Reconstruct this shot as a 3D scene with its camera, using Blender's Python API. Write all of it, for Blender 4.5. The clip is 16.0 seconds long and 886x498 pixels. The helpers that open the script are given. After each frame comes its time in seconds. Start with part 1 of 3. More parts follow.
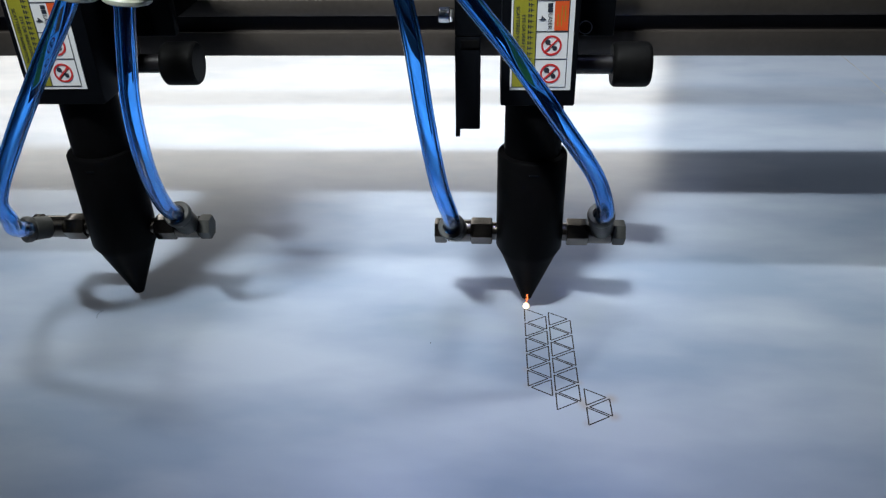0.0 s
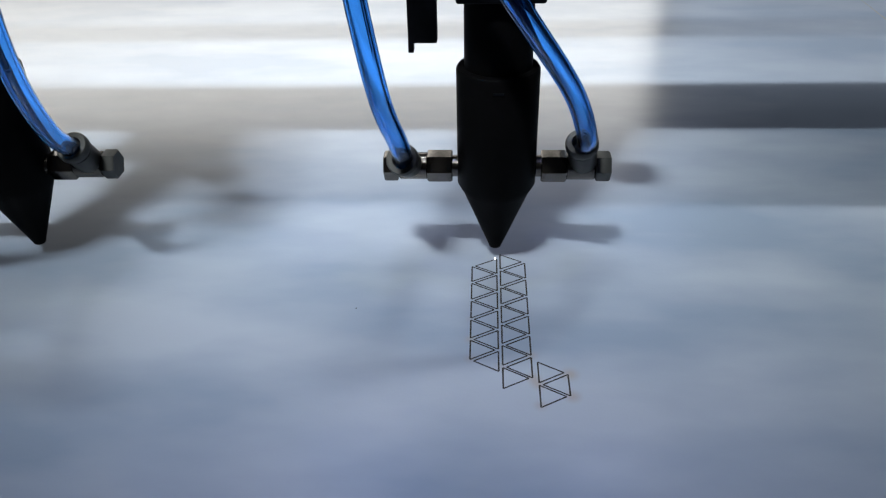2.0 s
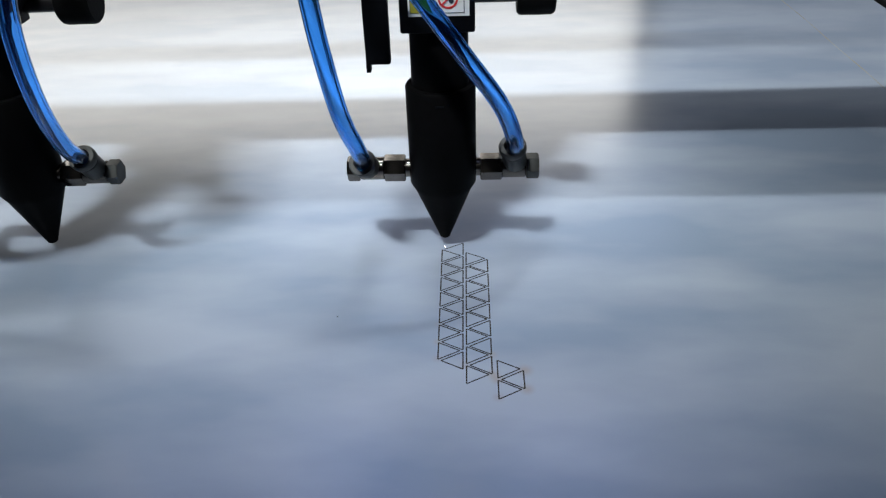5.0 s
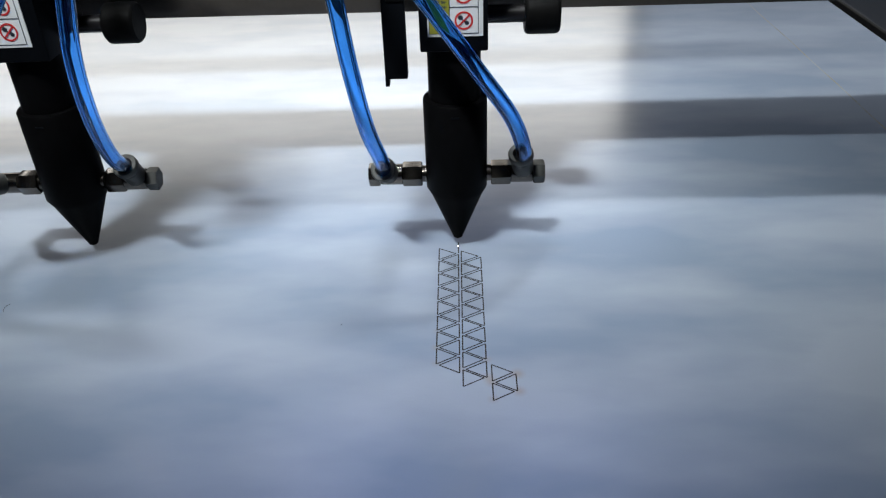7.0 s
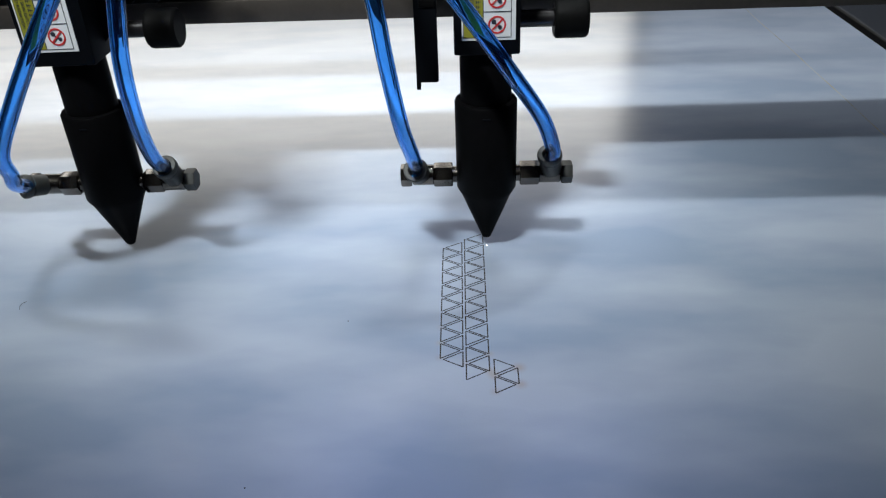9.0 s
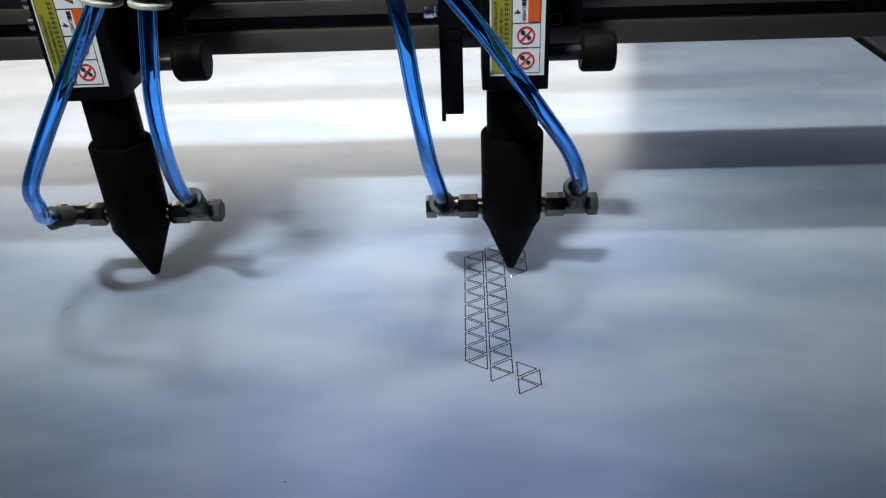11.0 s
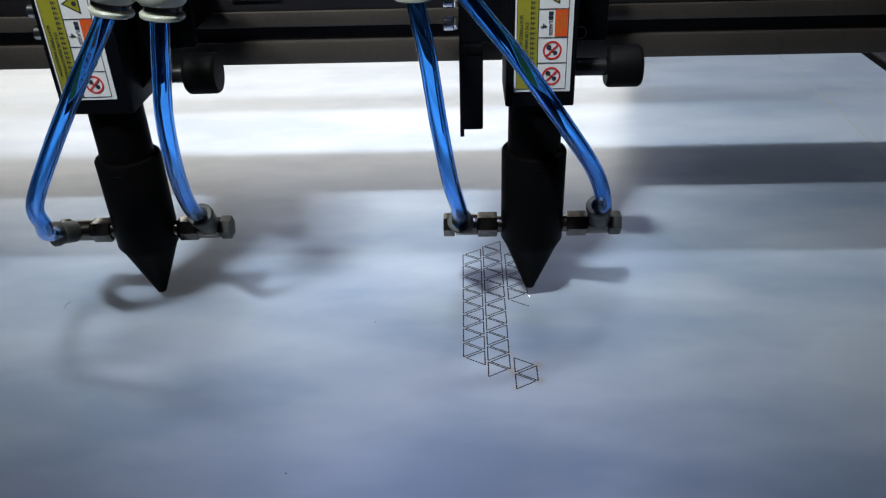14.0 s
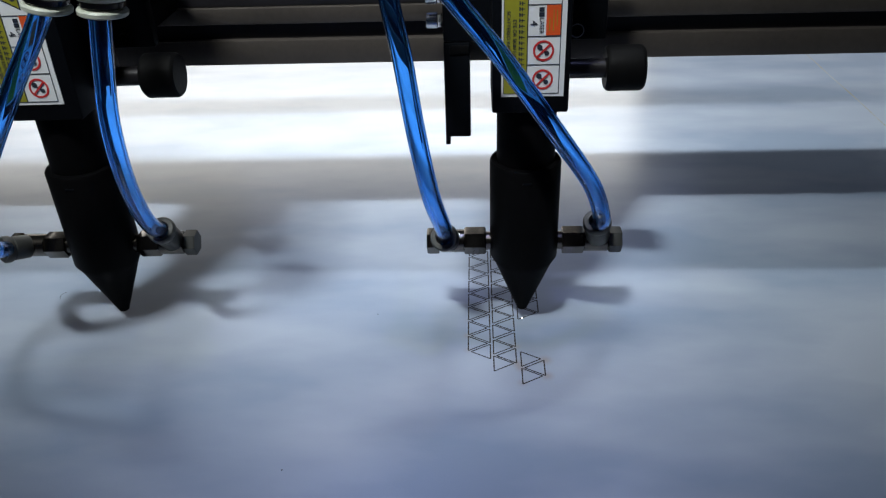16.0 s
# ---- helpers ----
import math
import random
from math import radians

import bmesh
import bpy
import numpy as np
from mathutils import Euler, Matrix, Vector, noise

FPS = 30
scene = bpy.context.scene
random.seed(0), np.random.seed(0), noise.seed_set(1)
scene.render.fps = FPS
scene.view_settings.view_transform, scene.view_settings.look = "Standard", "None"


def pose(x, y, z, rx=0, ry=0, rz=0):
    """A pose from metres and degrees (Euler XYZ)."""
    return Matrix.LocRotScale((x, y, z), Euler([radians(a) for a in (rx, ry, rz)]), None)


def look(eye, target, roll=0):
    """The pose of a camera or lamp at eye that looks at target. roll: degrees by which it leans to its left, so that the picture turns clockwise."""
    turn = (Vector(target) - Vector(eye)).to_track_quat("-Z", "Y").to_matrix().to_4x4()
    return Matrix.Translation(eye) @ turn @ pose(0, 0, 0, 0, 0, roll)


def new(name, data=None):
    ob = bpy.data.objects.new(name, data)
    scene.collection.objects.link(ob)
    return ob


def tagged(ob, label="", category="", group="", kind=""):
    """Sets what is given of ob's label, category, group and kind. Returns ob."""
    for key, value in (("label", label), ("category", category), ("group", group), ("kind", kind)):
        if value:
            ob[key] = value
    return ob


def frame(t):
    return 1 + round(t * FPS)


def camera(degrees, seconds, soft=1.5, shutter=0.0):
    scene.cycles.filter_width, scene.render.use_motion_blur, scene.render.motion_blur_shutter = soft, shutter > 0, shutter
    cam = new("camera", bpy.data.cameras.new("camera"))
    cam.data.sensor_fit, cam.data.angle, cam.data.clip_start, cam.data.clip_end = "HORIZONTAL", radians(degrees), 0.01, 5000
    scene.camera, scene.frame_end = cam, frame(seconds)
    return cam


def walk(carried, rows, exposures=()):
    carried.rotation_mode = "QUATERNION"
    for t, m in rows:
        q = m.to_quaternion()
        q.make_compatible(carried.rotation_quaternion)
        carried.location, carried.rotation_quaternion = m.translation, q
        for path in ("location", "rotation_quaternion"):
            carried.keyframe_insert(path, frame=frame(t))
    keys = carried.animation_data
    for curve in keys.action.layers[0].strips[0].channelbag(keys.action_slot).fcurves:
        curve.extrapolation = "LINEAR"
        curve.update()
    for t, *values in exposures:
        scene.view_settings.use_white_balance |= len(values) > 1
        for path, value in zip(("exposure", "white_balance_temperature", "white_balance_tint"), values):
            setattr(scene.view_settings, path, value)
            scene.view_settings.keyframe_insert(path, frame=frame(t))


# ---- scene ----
cam = camera(57.39, 16.0, soft=1.25)
ROWS = [
    (0.0, -0.0150, -0.2297, 0.1971, 58.90, 1.03, 3.20),
    (0.5, -0.0142, -0.2119, 0.1838, 58.17, 1.12, 2.85),
    (1.0, -0.0075, -0.1922, 0.1660, 57.52, 1.40, 2.99),
    (1.5, -0.0024, -0.1864, 0.1587, 57.31, 1.37, 2.96),
    (2.0, 0.0033, -0.1847, 0.1622, 56.50, 1.16, 2.52),
    (2.5, 0.0086, -0.1842, 0.1607, 56.62, 1.12, 2.14),
    (3.0, 0.0155, -0.1822, 0.1650, 55.82, 1.20, 1.95),
    (3.5, 0.0185, -0.1859, 0.1680, 56.17, 1.36, 1.49),
    (4.0, 0.0221, -0.1952, 0.1708, 56.69, 1.52, 1.33),
    (4.5, 0.0213, -0.2041, 0.1804, 56.37, 1.75, 1.46),
    (5.0, 0.0117, -0.2119, 0.1818, 57.14, 1.71, 1.22),
    (7.5, 0.0106, -0.2309, 0.1962, 57.67, 1.68, 0.60),
    (8.0, 0.0119, -0.2344, 0.1958, 57.90, 1.67, 0.66),
    (10.5, 0.0057, -0.2466, 0.2010, 58.53, 2.10, 1.08),
    (11.0, 0.0027, -0.2521, 0.2049, 58.82, 1.94, 1.08),
    (11.5, -0.0006, -0.2526, 0.2045, 59.11, 1.71, 0.70),
    (12.0, 0.0008, -0.2521, 0.2028, 59.18, 1.72, 0.79),
    (12.5, 0.0046, -0.2553, 0.2033, 59.39, 1.64, 0.79),
    (13.0, 0.0037, -0.2615, 0.2070, 59.42, 1.43, 0.43),
    (13.5, 0.0034, -0.2642, 0.2067, 59.35, 1.59, 1.01),
    (14.0, 0.0018, -0.2572, 0.2051, 59.04, 1.49, 1.06),
    (14.5, 0.0055, -0.2504, 0.2031, 58.99, 1.79, 1.75),
    (15.0, 0.0057, -0.2506, 0.2002, 59.44, 1.73, 1.86),
    (15.5, 0.0050, -0.2495, 0.1966, 59.31, 1.72, 1.81),
    (16.0, 0.0042, -0.2486, 0.1971, 58.77, 1.72, 1.87),
]
walk(cam, [(t, pose(x, y, z, rx, ry, rz)) for t, x, y, z, rx, ry, rz in ROWS],
     exposures=[(0.0, 0.1), (1.0, -0.08), (2.0, -0.22), (5.0, -0.2), (8.0, -0.1), (11.0, -0.05), (13.0, -0.03), (15.0, -0.1), (16.0, -0.05)])

# ---- light ----
world = bpy.data.worlds.new("world")
scene.world = world
world.use_nodes = True
world.node_tree.nodes["Background"].inputs[0].default_value = (0.55, 0.72, 1.0, 1)
world.node_tree.nodes["Background"].inputs[1].default_value = 0.2


def area_lamp(name, eye, target, sx, sy, watts, colour, shape="RECTANGLE"):
    data = bpy.data.lights.new(name, "AREA")
    data.shape, data.size, data.size_y, data.energy, data.color = shape, sx, sy, watts, colour
    ob = new(name, data)
    ob.matrix_world = look(eye, target)
    return ob


# bar lamp with a narrow beam from the front, tube lamp from behind the beam
bar = area_lamp("work_lamp", (-0.43, -0.72, 1.75), (-0.05, 0.19, 0.0), 0.34, 0.05, 0.65, (0.92, 0.98, 0.98))
bar.data.spread = radians(16.5)
tube_lamp = area_lamp("overhead_lamp", (0.0, 0.41, 1.86), (0.02, 0.16, 0), 0.95, 0.06, 0.56, (0.92, 0.975, 0.98))
tube_lamp.data.spread = radians(18.0)
# added light without a known fixture, tints the near part of the sheet violet
spot = area_lamp("violet_pool_light", (0.03, -0.30, 2.9), (-0.01, -0.085, 0.0), 0.05, 0.05, 0.042, (0.42, 0.47, 1.0))
spot.data.spread = radians(7.0)
area_lamp("window_lamp", (-0.70, 2.46, 0.835), (-0.70, 0.0, 0.835), 2.54, 0.57, 15.0, (1.0, 0.98, 0.925))
# added fill, no such pane known: turns the shaded leather bluer
area_lamp("blue_fill_light", (-0.04, 2.46, 2.24), (-0.04, 0.0, 2.24), 1.68, 2.1, 5.2, (0.34, 0.48, 1.0))
# added fill that lifts the far right of the leather, not a known window
area_lamp("right_fill_light", (1.31, 2.46, 0.68), (1.31, 0.0, 0.68), 1.34, 0.34, 1.45, (0.70, 0.82, 1.0))


# ---- materials ----
def material(name, colour, rough=0.5, metal=0.0, spec=0.5, grain=0.0, grain_scale=400.0, bump=0.0, bump_scale=600.0, second=None, wear_scale=40.0):
    m = bpy.data.materials.new(name)
    m.use_nodes = True
    nt = m.node_tree
    b = nt.nodes["Principled BSDF"]
    b.inputs["Base Color"].default_value = (*colour, 1)
    b.inputs["Roughness"].default_value = rough
    b.inputs["Metallic"].default_value = metal
    b.inputs["Specular IOR Level"].default_value = spec
    co = nt.nodes.new("ShaderNodeTexCoord")
    if second or grain:
        n1 = nt.nodes.new("ShaderNodeTexNoise")
        n1.inputs["Scale"].default_value = wear_scale
        n1.inputs["Detail"].default_value = 6
        nt.links.new(co.outputs["Object"], n1.inputs["Vector"])
        n2 = nt.nodes.new("ShaderNodeTexNoise")
        n2.inputs["Scale"].default_value = grain_scale
        nt.links.new(co.outputs["Object"], n2.inputs["Vector"])
        add = nt.nodes.new("ShaderNodeMath")
        add.operation = "MULTIPLY_ADD"
        add.inputs[1].default_value = 0.4
        nt.links.new(n2.outputs["Fac"], add.inputs[0])
        nt.links.new(n1.outputs["Fac"], add.inputs[2])
        ramp = nt.nodes.new("ShaderNodeValToRGB")
        ramp.color_ramp.elements[0].position = 0.45
        ramp.color_ramp.elements[1].position = 0.95
        ramp.color_ramp.elements[0].color = (*colour, 1)
        ramp.color_ramp.elements[1].color = (*(second or colour), 1)
        nt.links.new(add.outputs[0], ramp.inputs[0])
        nt.links.new(ramp.outputs[0], b.inputs["Base Color"])
    if bump:
        n3 = nt.nodes.new("ShaderNodeTexNoise")
        n3.inputs["Scale"].default_value = bump_scale
        n3.inputs["Detail"].default_value = 4
        nt.links.new(co.outputs["Object"], n3.inputs["Vector"])
        bp = nt.nodes.new("ShaderNodeBump")
        bp.inputs["Strength"].default_value = bump
        bp.inputs["Distance"].default_value = 0.0004
        nt.links.new(n3.outputs["Fac"], bp.inputs["Height"])
        nt.links.new(bp.outputs[0], b.inputs["Normal"])
    return m


# brown scorch marks on the leather, millimetres: x, y, radius, strength
SCORCH = [(29.2, -6.0, 4.0, 0.55), (29.4, -15.2, 3.6, 0.5), (20.0, -10.4, 3.4, 0.5), (20.2, -19.0, 3.0, 0.35), (18.6, -7.8, 3.4, 0.5), (18.4, 2.2, 3.0, 0.35), (0.0, 9.4, 3.0, 0.35), (0.0, 0.4, 2.8, 0.3), (0.0, 19.4, 2.6, 0.2), (9.4, -3.0, 3.0, 0.25)]


def sheet_material():
    """White coated leather: fine grain, slow waves in the surface, cloudy reflections mixed into the colour."""
    m = bpy.data.materials.new("white_leather")
    m.use_nodes = True
    nt = m.node_tree
    b = nt.nodes["Principled BSDF"]
    b.inputs["Roughness"].default_value = 0.5
    b.inputs["Specular IOR Level"].default_value = 0.12
    b.inputs["Coat Weight"].default_value = 1.0
    b.inputs["Coat IOR"].default_value = 1.85
    b.inputs["Coat Roughness"].default_value = 0.19
    co = nt.nodes.new("ShaderNodeTexCoord")
    # streaky tone imitating uneven reflections, put into the base colour
    cloud_tone = nt.nodes.new("ShaderNodeTexNoise")
    cloud_tone.inputs["Scale"].default_value = 1.0
    cloud_tone.inputs["Detail"].default_value = 4
    cloud_tone.inputs["Roughness"].default_value = 0.45
    smap = nt.nodes.new("ShaderNodeMapping")
    smap.inputs["Scale"].default_value = (9.0, 22.0, 1.0)
    smap.inputs["Rotation"].default_value = (0, 0, radians(-12))
    nt.links.new(co.outputs["Object"], smap.inputs["Vector"])
    nt.links.new(smap.outputs[0], cloud_tone.inputs["Vector"])
    ramp = nt.nodes.new("ShaderNodeValToRGB")
    ramp.color_ramp.elements[0].position, ramp.color_ramp.elements[1].position = 0.38, 0.62
    ramp.color_ramp.elements[0].color = (0.245, 0.30, 0.395, 1)
    ramp.color_ramp.elements[1].color = (0.375, 0.42, 0.505, 1)
    nt.links.new(cloud_tone.outputs["Fac"], ramp.inputs[0])
    last = ramp.outputs[0]
    for x, y, r, amount in SCORCH:
        dist = nt.nodes.new("ShaderNodeVectorMath")
        dist.operation = "DISTANCE"
        dist.inputs[1].default_value = (x * 0.001, y * 0.001, 0)
        nt.links.new(co.outputs["Object"], dist.inputs[0])
        fade = nt.nodes.new("ShaderNodeMapRange")
        fade.interpolation_type = "SMOOTHSTEP"
        fade.inputs["From Min"].default_value, fade.inputs["From Max"].default_value = 0.0, r * 0.001
        fade.inputs["To Min"].default_value, fade.inputs["To Max"].default_value = amount, 0.0
        nt.links.new(dist.outputs["Value"], fade.inputs["Value"])
        mix = nt.nodes.new("ShaderNodeMix")
        mix.data_type = "RGBA"
        nt.links.new(fade.outputs["Result"], mix.inputs["Factor"])
        nt.links.new(last, mix.inputs["A"])
        mix.inputs["B"].default_value = (0.34, 0.27, 0.19, 1)
        last = mix.outputs["Result"]
    nt.links.new(last, b.inputs["Base Color"])
    # slow waves across the hide, longer along the beam than across it
    mp = nt.nodes.new("ShaderNodeMapping")
    mp.inputs["Scale"].default_value = (5.0, 13.0, 1.0)
    mp.inputs["Rotation"].default_value = (0, 0, radians(14))
    nt.links.new(co.outputs["Object"], mp.inputs["Vector"])
    wave = nt.nodes.new("ShaderNodeTexNoise")
    wave.inputs["Scale"].default_value = 1.0
    wave.inputs["Detail"].default_value = 1.5
    nt.links.new(mp.outputs[0], wave.inputs["Vector"])
    b1 = nt.nodes.new("ShaderNodeBump")
    b1.inputs["Strength"].default_value = 1.0
    b1.inputs["Distance"].default_value = 0.006
    nt.links.new(wave.outputs["Fac"], b1.inputs["Height"])
    fine = nt.nodes.new("ShaderNodeTexNoise")
    fine.inputs["Scale"].default_value = 900
    fine.inputs["Detail"].default_value = 3
    nt.links.new(co.outputs["Object"], fine.inputs["Vector"])
    b2 = nt.nodes.new("ShaderNodeBump")
    b2.inputs["Strength"].default_value = 0.12
    b2.inputs["Distance"].default_value = 0.0003
    nt.links.new(fine.outputs["Fac"], b2.inputs["Height"])
    nt.links.new(b1.outputs[0], b2.inputs["Normal"])
    nt.links.new(b2.outputs[0], b.inputs["Normal"])
    return m


def hose_material():
    """Clear polyurethane, dyed blue on its skin; the bore is undyed."""
    out = []
    for name, colour in (("blue_hose", (0.05, 0.31, 1.0)), ("hose_bore", (1.0, 1.0, 1.0))):
        m = material(name, colour, rough=0.02)
        b = m.node_tree.nodes["Principled BSDF"]
        b.inputs["Transmission Weight"].default_value = 1.0
        b.inputs["IOR"].default_value = 1.48
        out.append(m)
    return out


def glow_material(name, colour, strength):
    m = bpy.data.materials.new(name)
    m.use_nodes = True
    b = m.node_tree.nodes["Principled BSDF"]
    b.inputs["Base Color"].default_value = (*colour, 1)
    b.inputs["Emission Color"].default_value = (*colour, 1)
    b.inputs["Emission Strength"].default_value = strength
    return m


LEATHER = sheet_material()
HOSE, BORE = hose_material()
BLACK = material("black_anodised", (0.002, 0.002, 0.0022), 0.5, 0.0, 0.03, second=(0.0035, 0.0035, 0.004), wear_scale=60, bump=0.1)
KNOB = material("black_plastic", (0.003, 0.003, 0.0034), 0.5, 0.0, 0.05, second=(0.006, 0.006, 0.006), bump=0.2)
PLATE = material("black_plate", (0.003, 0.0034, 0.005), 0.5, 0.0, 0.06, second=(0.004, 0.005, 0.007), wear_scale=30)
STEEL = material("nickel_brass", (0.16, 0.142, 0.125), 0.2, 1.0, second=(0.10, 0.09, 0.08), wear_scale=150, bump=0.06)
CHROME = material("steel", (0.6, 0.6, 0.6), 0.2, 1.0, second=(0.45, 0.45, 0.45), wear_scale=200)
GREY = material("grey_collar", (0.02, 0.0215, 0.021), 0.5, second=(0.034, 0.035, 0.033), wear_scale=200)
WHITE_PLASTIC = material("white_plastic", (0.52, 0.54, 0.46), 0.4, second=(0.46, 0.48, 0.40), wear_scale=80)
RAIL = material("grey_aluminium", (0.075, 0.064, 0.056), 0.42, 0.4, second=(0.05, 0.043, 0.038), wear_scale=25, bump=0.05)
RAIL_DARK = material("dark_groove", (0.012, 0.011, 0.013), 0.3, 0.2, second=(0.02, 0.018, 0.02), wear_scale=30)
FRAME = material("dark_frame", (0.018, 0.019, 0.021), 0.55, second=(0.026, 0.027, 0.03), wear_scale=12)
CHAR = material("charred_line", (0.008, 0.007, 0.006), 0.9, second=(0.018, 0.014, 0.011), wear_scale=900)
STICKER = material("white_sticker", (0.78, 0.79, 0.80), 0.4, second=(0.72, 0.73, 0.74), wear_scale=90)
YELLOW = material("yellow_print", (0.31, 0.30, 0.025), 0.45, second=(0.26, 0.25, 0.025), wear_scale=90)
ORANGE = material("orange_print", (0.75, 0.10, 0.02), 0.45, second=(0.66, 0.09, 0.02), wear_scale=90)
RED = material("red_print", (0.60, 0.03, 0.03), 0.45, second=(0.5, 0.03, 0.03), wear_scale=120)
INK = material("black_print", (0.02, 0.025, 0.04), 0.5, second=(0.03, 0.035, 0.05), wear_scale=120)
WALL = material("grey_wall", (0.14, 0.15, 0.17), 0.8, second=(0.12, 0.13, 0.15), wear_scale=3)
PENCIL = material("yellow_pencil", (0.36, 0.31, 0.19), 0.8, 0.0, 0.12, second=(0.42, 0.45, 0.48), wear_scale=45)
for key, value in (("Coat Weight", 1.0), ("Coat IOR", 1.85), ("Coat Roughness", 0.23)):
    PENCIL.node_tree.nodes["Principled BSDF"].inputs[key].default_value = value
SPARK = glow_material("spark_glow", (1.0, 0.93, 0.82), 14.0)
FLAME = glow_material("flame_glow", (1.0, 0.84, 0.62), 1.25)
EMBER_GLINT = glow_material("ember_glow", (1.0, 0.22, 0.05), 2.2)

MM = 0.001


# ---- mesh helpers (millimetres in, metres out) ----
def finish(bm, smooth):
    bmesh.ops.scale(bm, vec=(MM, MM, MM), verts=bm.verts)
    bmesh.ops.recalc_face_normals(bm, faces=bm.faces)
    for f in bm.faces:
        f.smooth = smooth


def part(name, bm, mat, parent=None, label="", smooth=True):
    finish(bm, smooth)
    me = bpy.data.meshes.new(name)
    bm.to_mesh(me)
    bm.free()
    me.materials.append(mat)
    if smooth:
        me.set_sharp_from_angle(angle=radians(38))
    ob = new(name, me)
    ob.parent = parent
    if label:
        tagged(ob, label)
    return ob


def box(x0, x1, y0, y1, z0, z1, bevel=0.0, bm=None):
    own = bmesh.new()
    bmesh.ops.create_cube(own, size=1)
    for v in own.verts:
        v.co = ((x0 + x1) / 2 + v.co.x * (x1 - x0), (y0 + y1) / 2 + v.co.y * (y1 - y0), (z0 + z1) / 2 + v.co.z * (z1 - z0))
    if bevel:
        bmesh.ops.bevel(own, geom=own.edges, offset=bevel, segments=2, profile=0.5, affect="EDGES")
    return merge(bm, own)


def merge(bm, own):
    if bm is None:
        return own
    me = bpy.data.meshes.new("tmp")
    own.to_mesh(me)
    own.free()
    bm.from_mesh(me)
    bpy.data.meshes.remove(me)
    return bm


def lathe(profile, m=None, n=48, bm=None):
    """Closed profile of (radius, height) turned round z, then set by the matrix m."""
    own = bmesh.new()
    rings = []
    for r, z in profile:
        if r < 1e-6:
            rings.append([own.verts.new((0, 0, z))])
        else:
            rings.append([own.verts.new((r * math.cos(a), r * math.sin(a), z)) for a in (2 * math.pi * i / n for i in range(n))])
    for a, b in zip(rings, rings[1:]):
        for i in range(n):
            j = (i + 1) % n
            if len(a) == 1 and len(b) == 1:
                continue
            if len(a) == 1:
                own.faces.new((a[0], b[i], b[j]))
            elif len(b) == 1:
                own.faces.new((a[i], b[0], a[j]))
            else:
                own.faces.new((a[i], b[i], b[j], a[j]))
    if m is not None:
        own.transform(m)
    return merge(bm, own)


def axis(p, d):
    """A matrix that sets z along d at p."""
    return Matrix.Translation(p) @ Vector(d).to_track_quat("Z", "Y").to_matrix().to_4x4()


def cyl(p, d, length, r, chamfer=0.4, n=36, bm=None):
    return lathe([(0, 0), (r - chamfer, 0), (r, chamfer), (r, length - chamfer), (r - chamfer, length), (0, length)], axis(p, d), n, bm)


def hexnut(p, d, length, r, bm=None):
    return lathe([(0, 0), (r * 0.92, 0), (r, 0.5), (r, length - 0.5), (r * 0.92, length), (0, length)], axis(p, d), 6, bm)


def catmull(points, n=14):
    pts = [Vector(p) for p in points]
    pts = [2 * pts[0] - pts[1]] + pts + [2 * pts[-1] - pts[-2]]
    out = []
    for a, b, c, d in zip(pts, pts[1:], pts[2:], pts[3:]):
        for i in range(n):
            t = i / n
            out.append(0.5 * (2 * b + (c - a) * t + (2 * a - 5 * b + 4 * c - d) * t * t + (3 * b - a - 3 * c + d) * t ** 3))
    out.append(pts[-2])
    return out


def tube(points, r, inner=0.0, n=24):
    """A round hose along a smooth line, hollow where inner is given."""
    line = catmull(points)
    bm = bmesh.new()
    side = None
    rows = []
    for i, p in enumerate(line):
        d = (line[min(i + 1, len(line) - 1)] - line[max(i - 1, 0)]).normalized()
        side = (side - d * side.dot(d)).normalized() if side else d.orthogonal().normalized()
        up = d.cross(side)
        rows.append([[bm.verts.new(p + rr * (math.cos(a) * side + math.sin(a) * up)) for a in (2 * math.pi * k / n for k in range(n))] for rr in ([r, inner] if inner else [r])])
    for a, b in zip(rows, rows[1:]):
        for k in range(n):
            j = (k + 1) % n
            bm.faces.new((a[0][k], a[0][j], b[0][j], b[0][k]))
            if inner:
                bore = bm.faces.new((a[1][j], a[1][k], b[1][k], b[1][j]))
                bore.material_index = 1
    for row in (rows[0], rows[-1]):
        if inner:
            for k in range(n):
                j = (k + 1) % n
                bm.faces.new((row[0][k], row[0][j], row[1][j], row[1][k]))
        else:
            bm.faces.new(row[0])
    return bm


# ---- room and machine ----
def plain(name, bm, mat, label, category, kind="structure"):
    return tagged(part(name, bm, mat, None, "", smooth=False), label, category, "", kind)


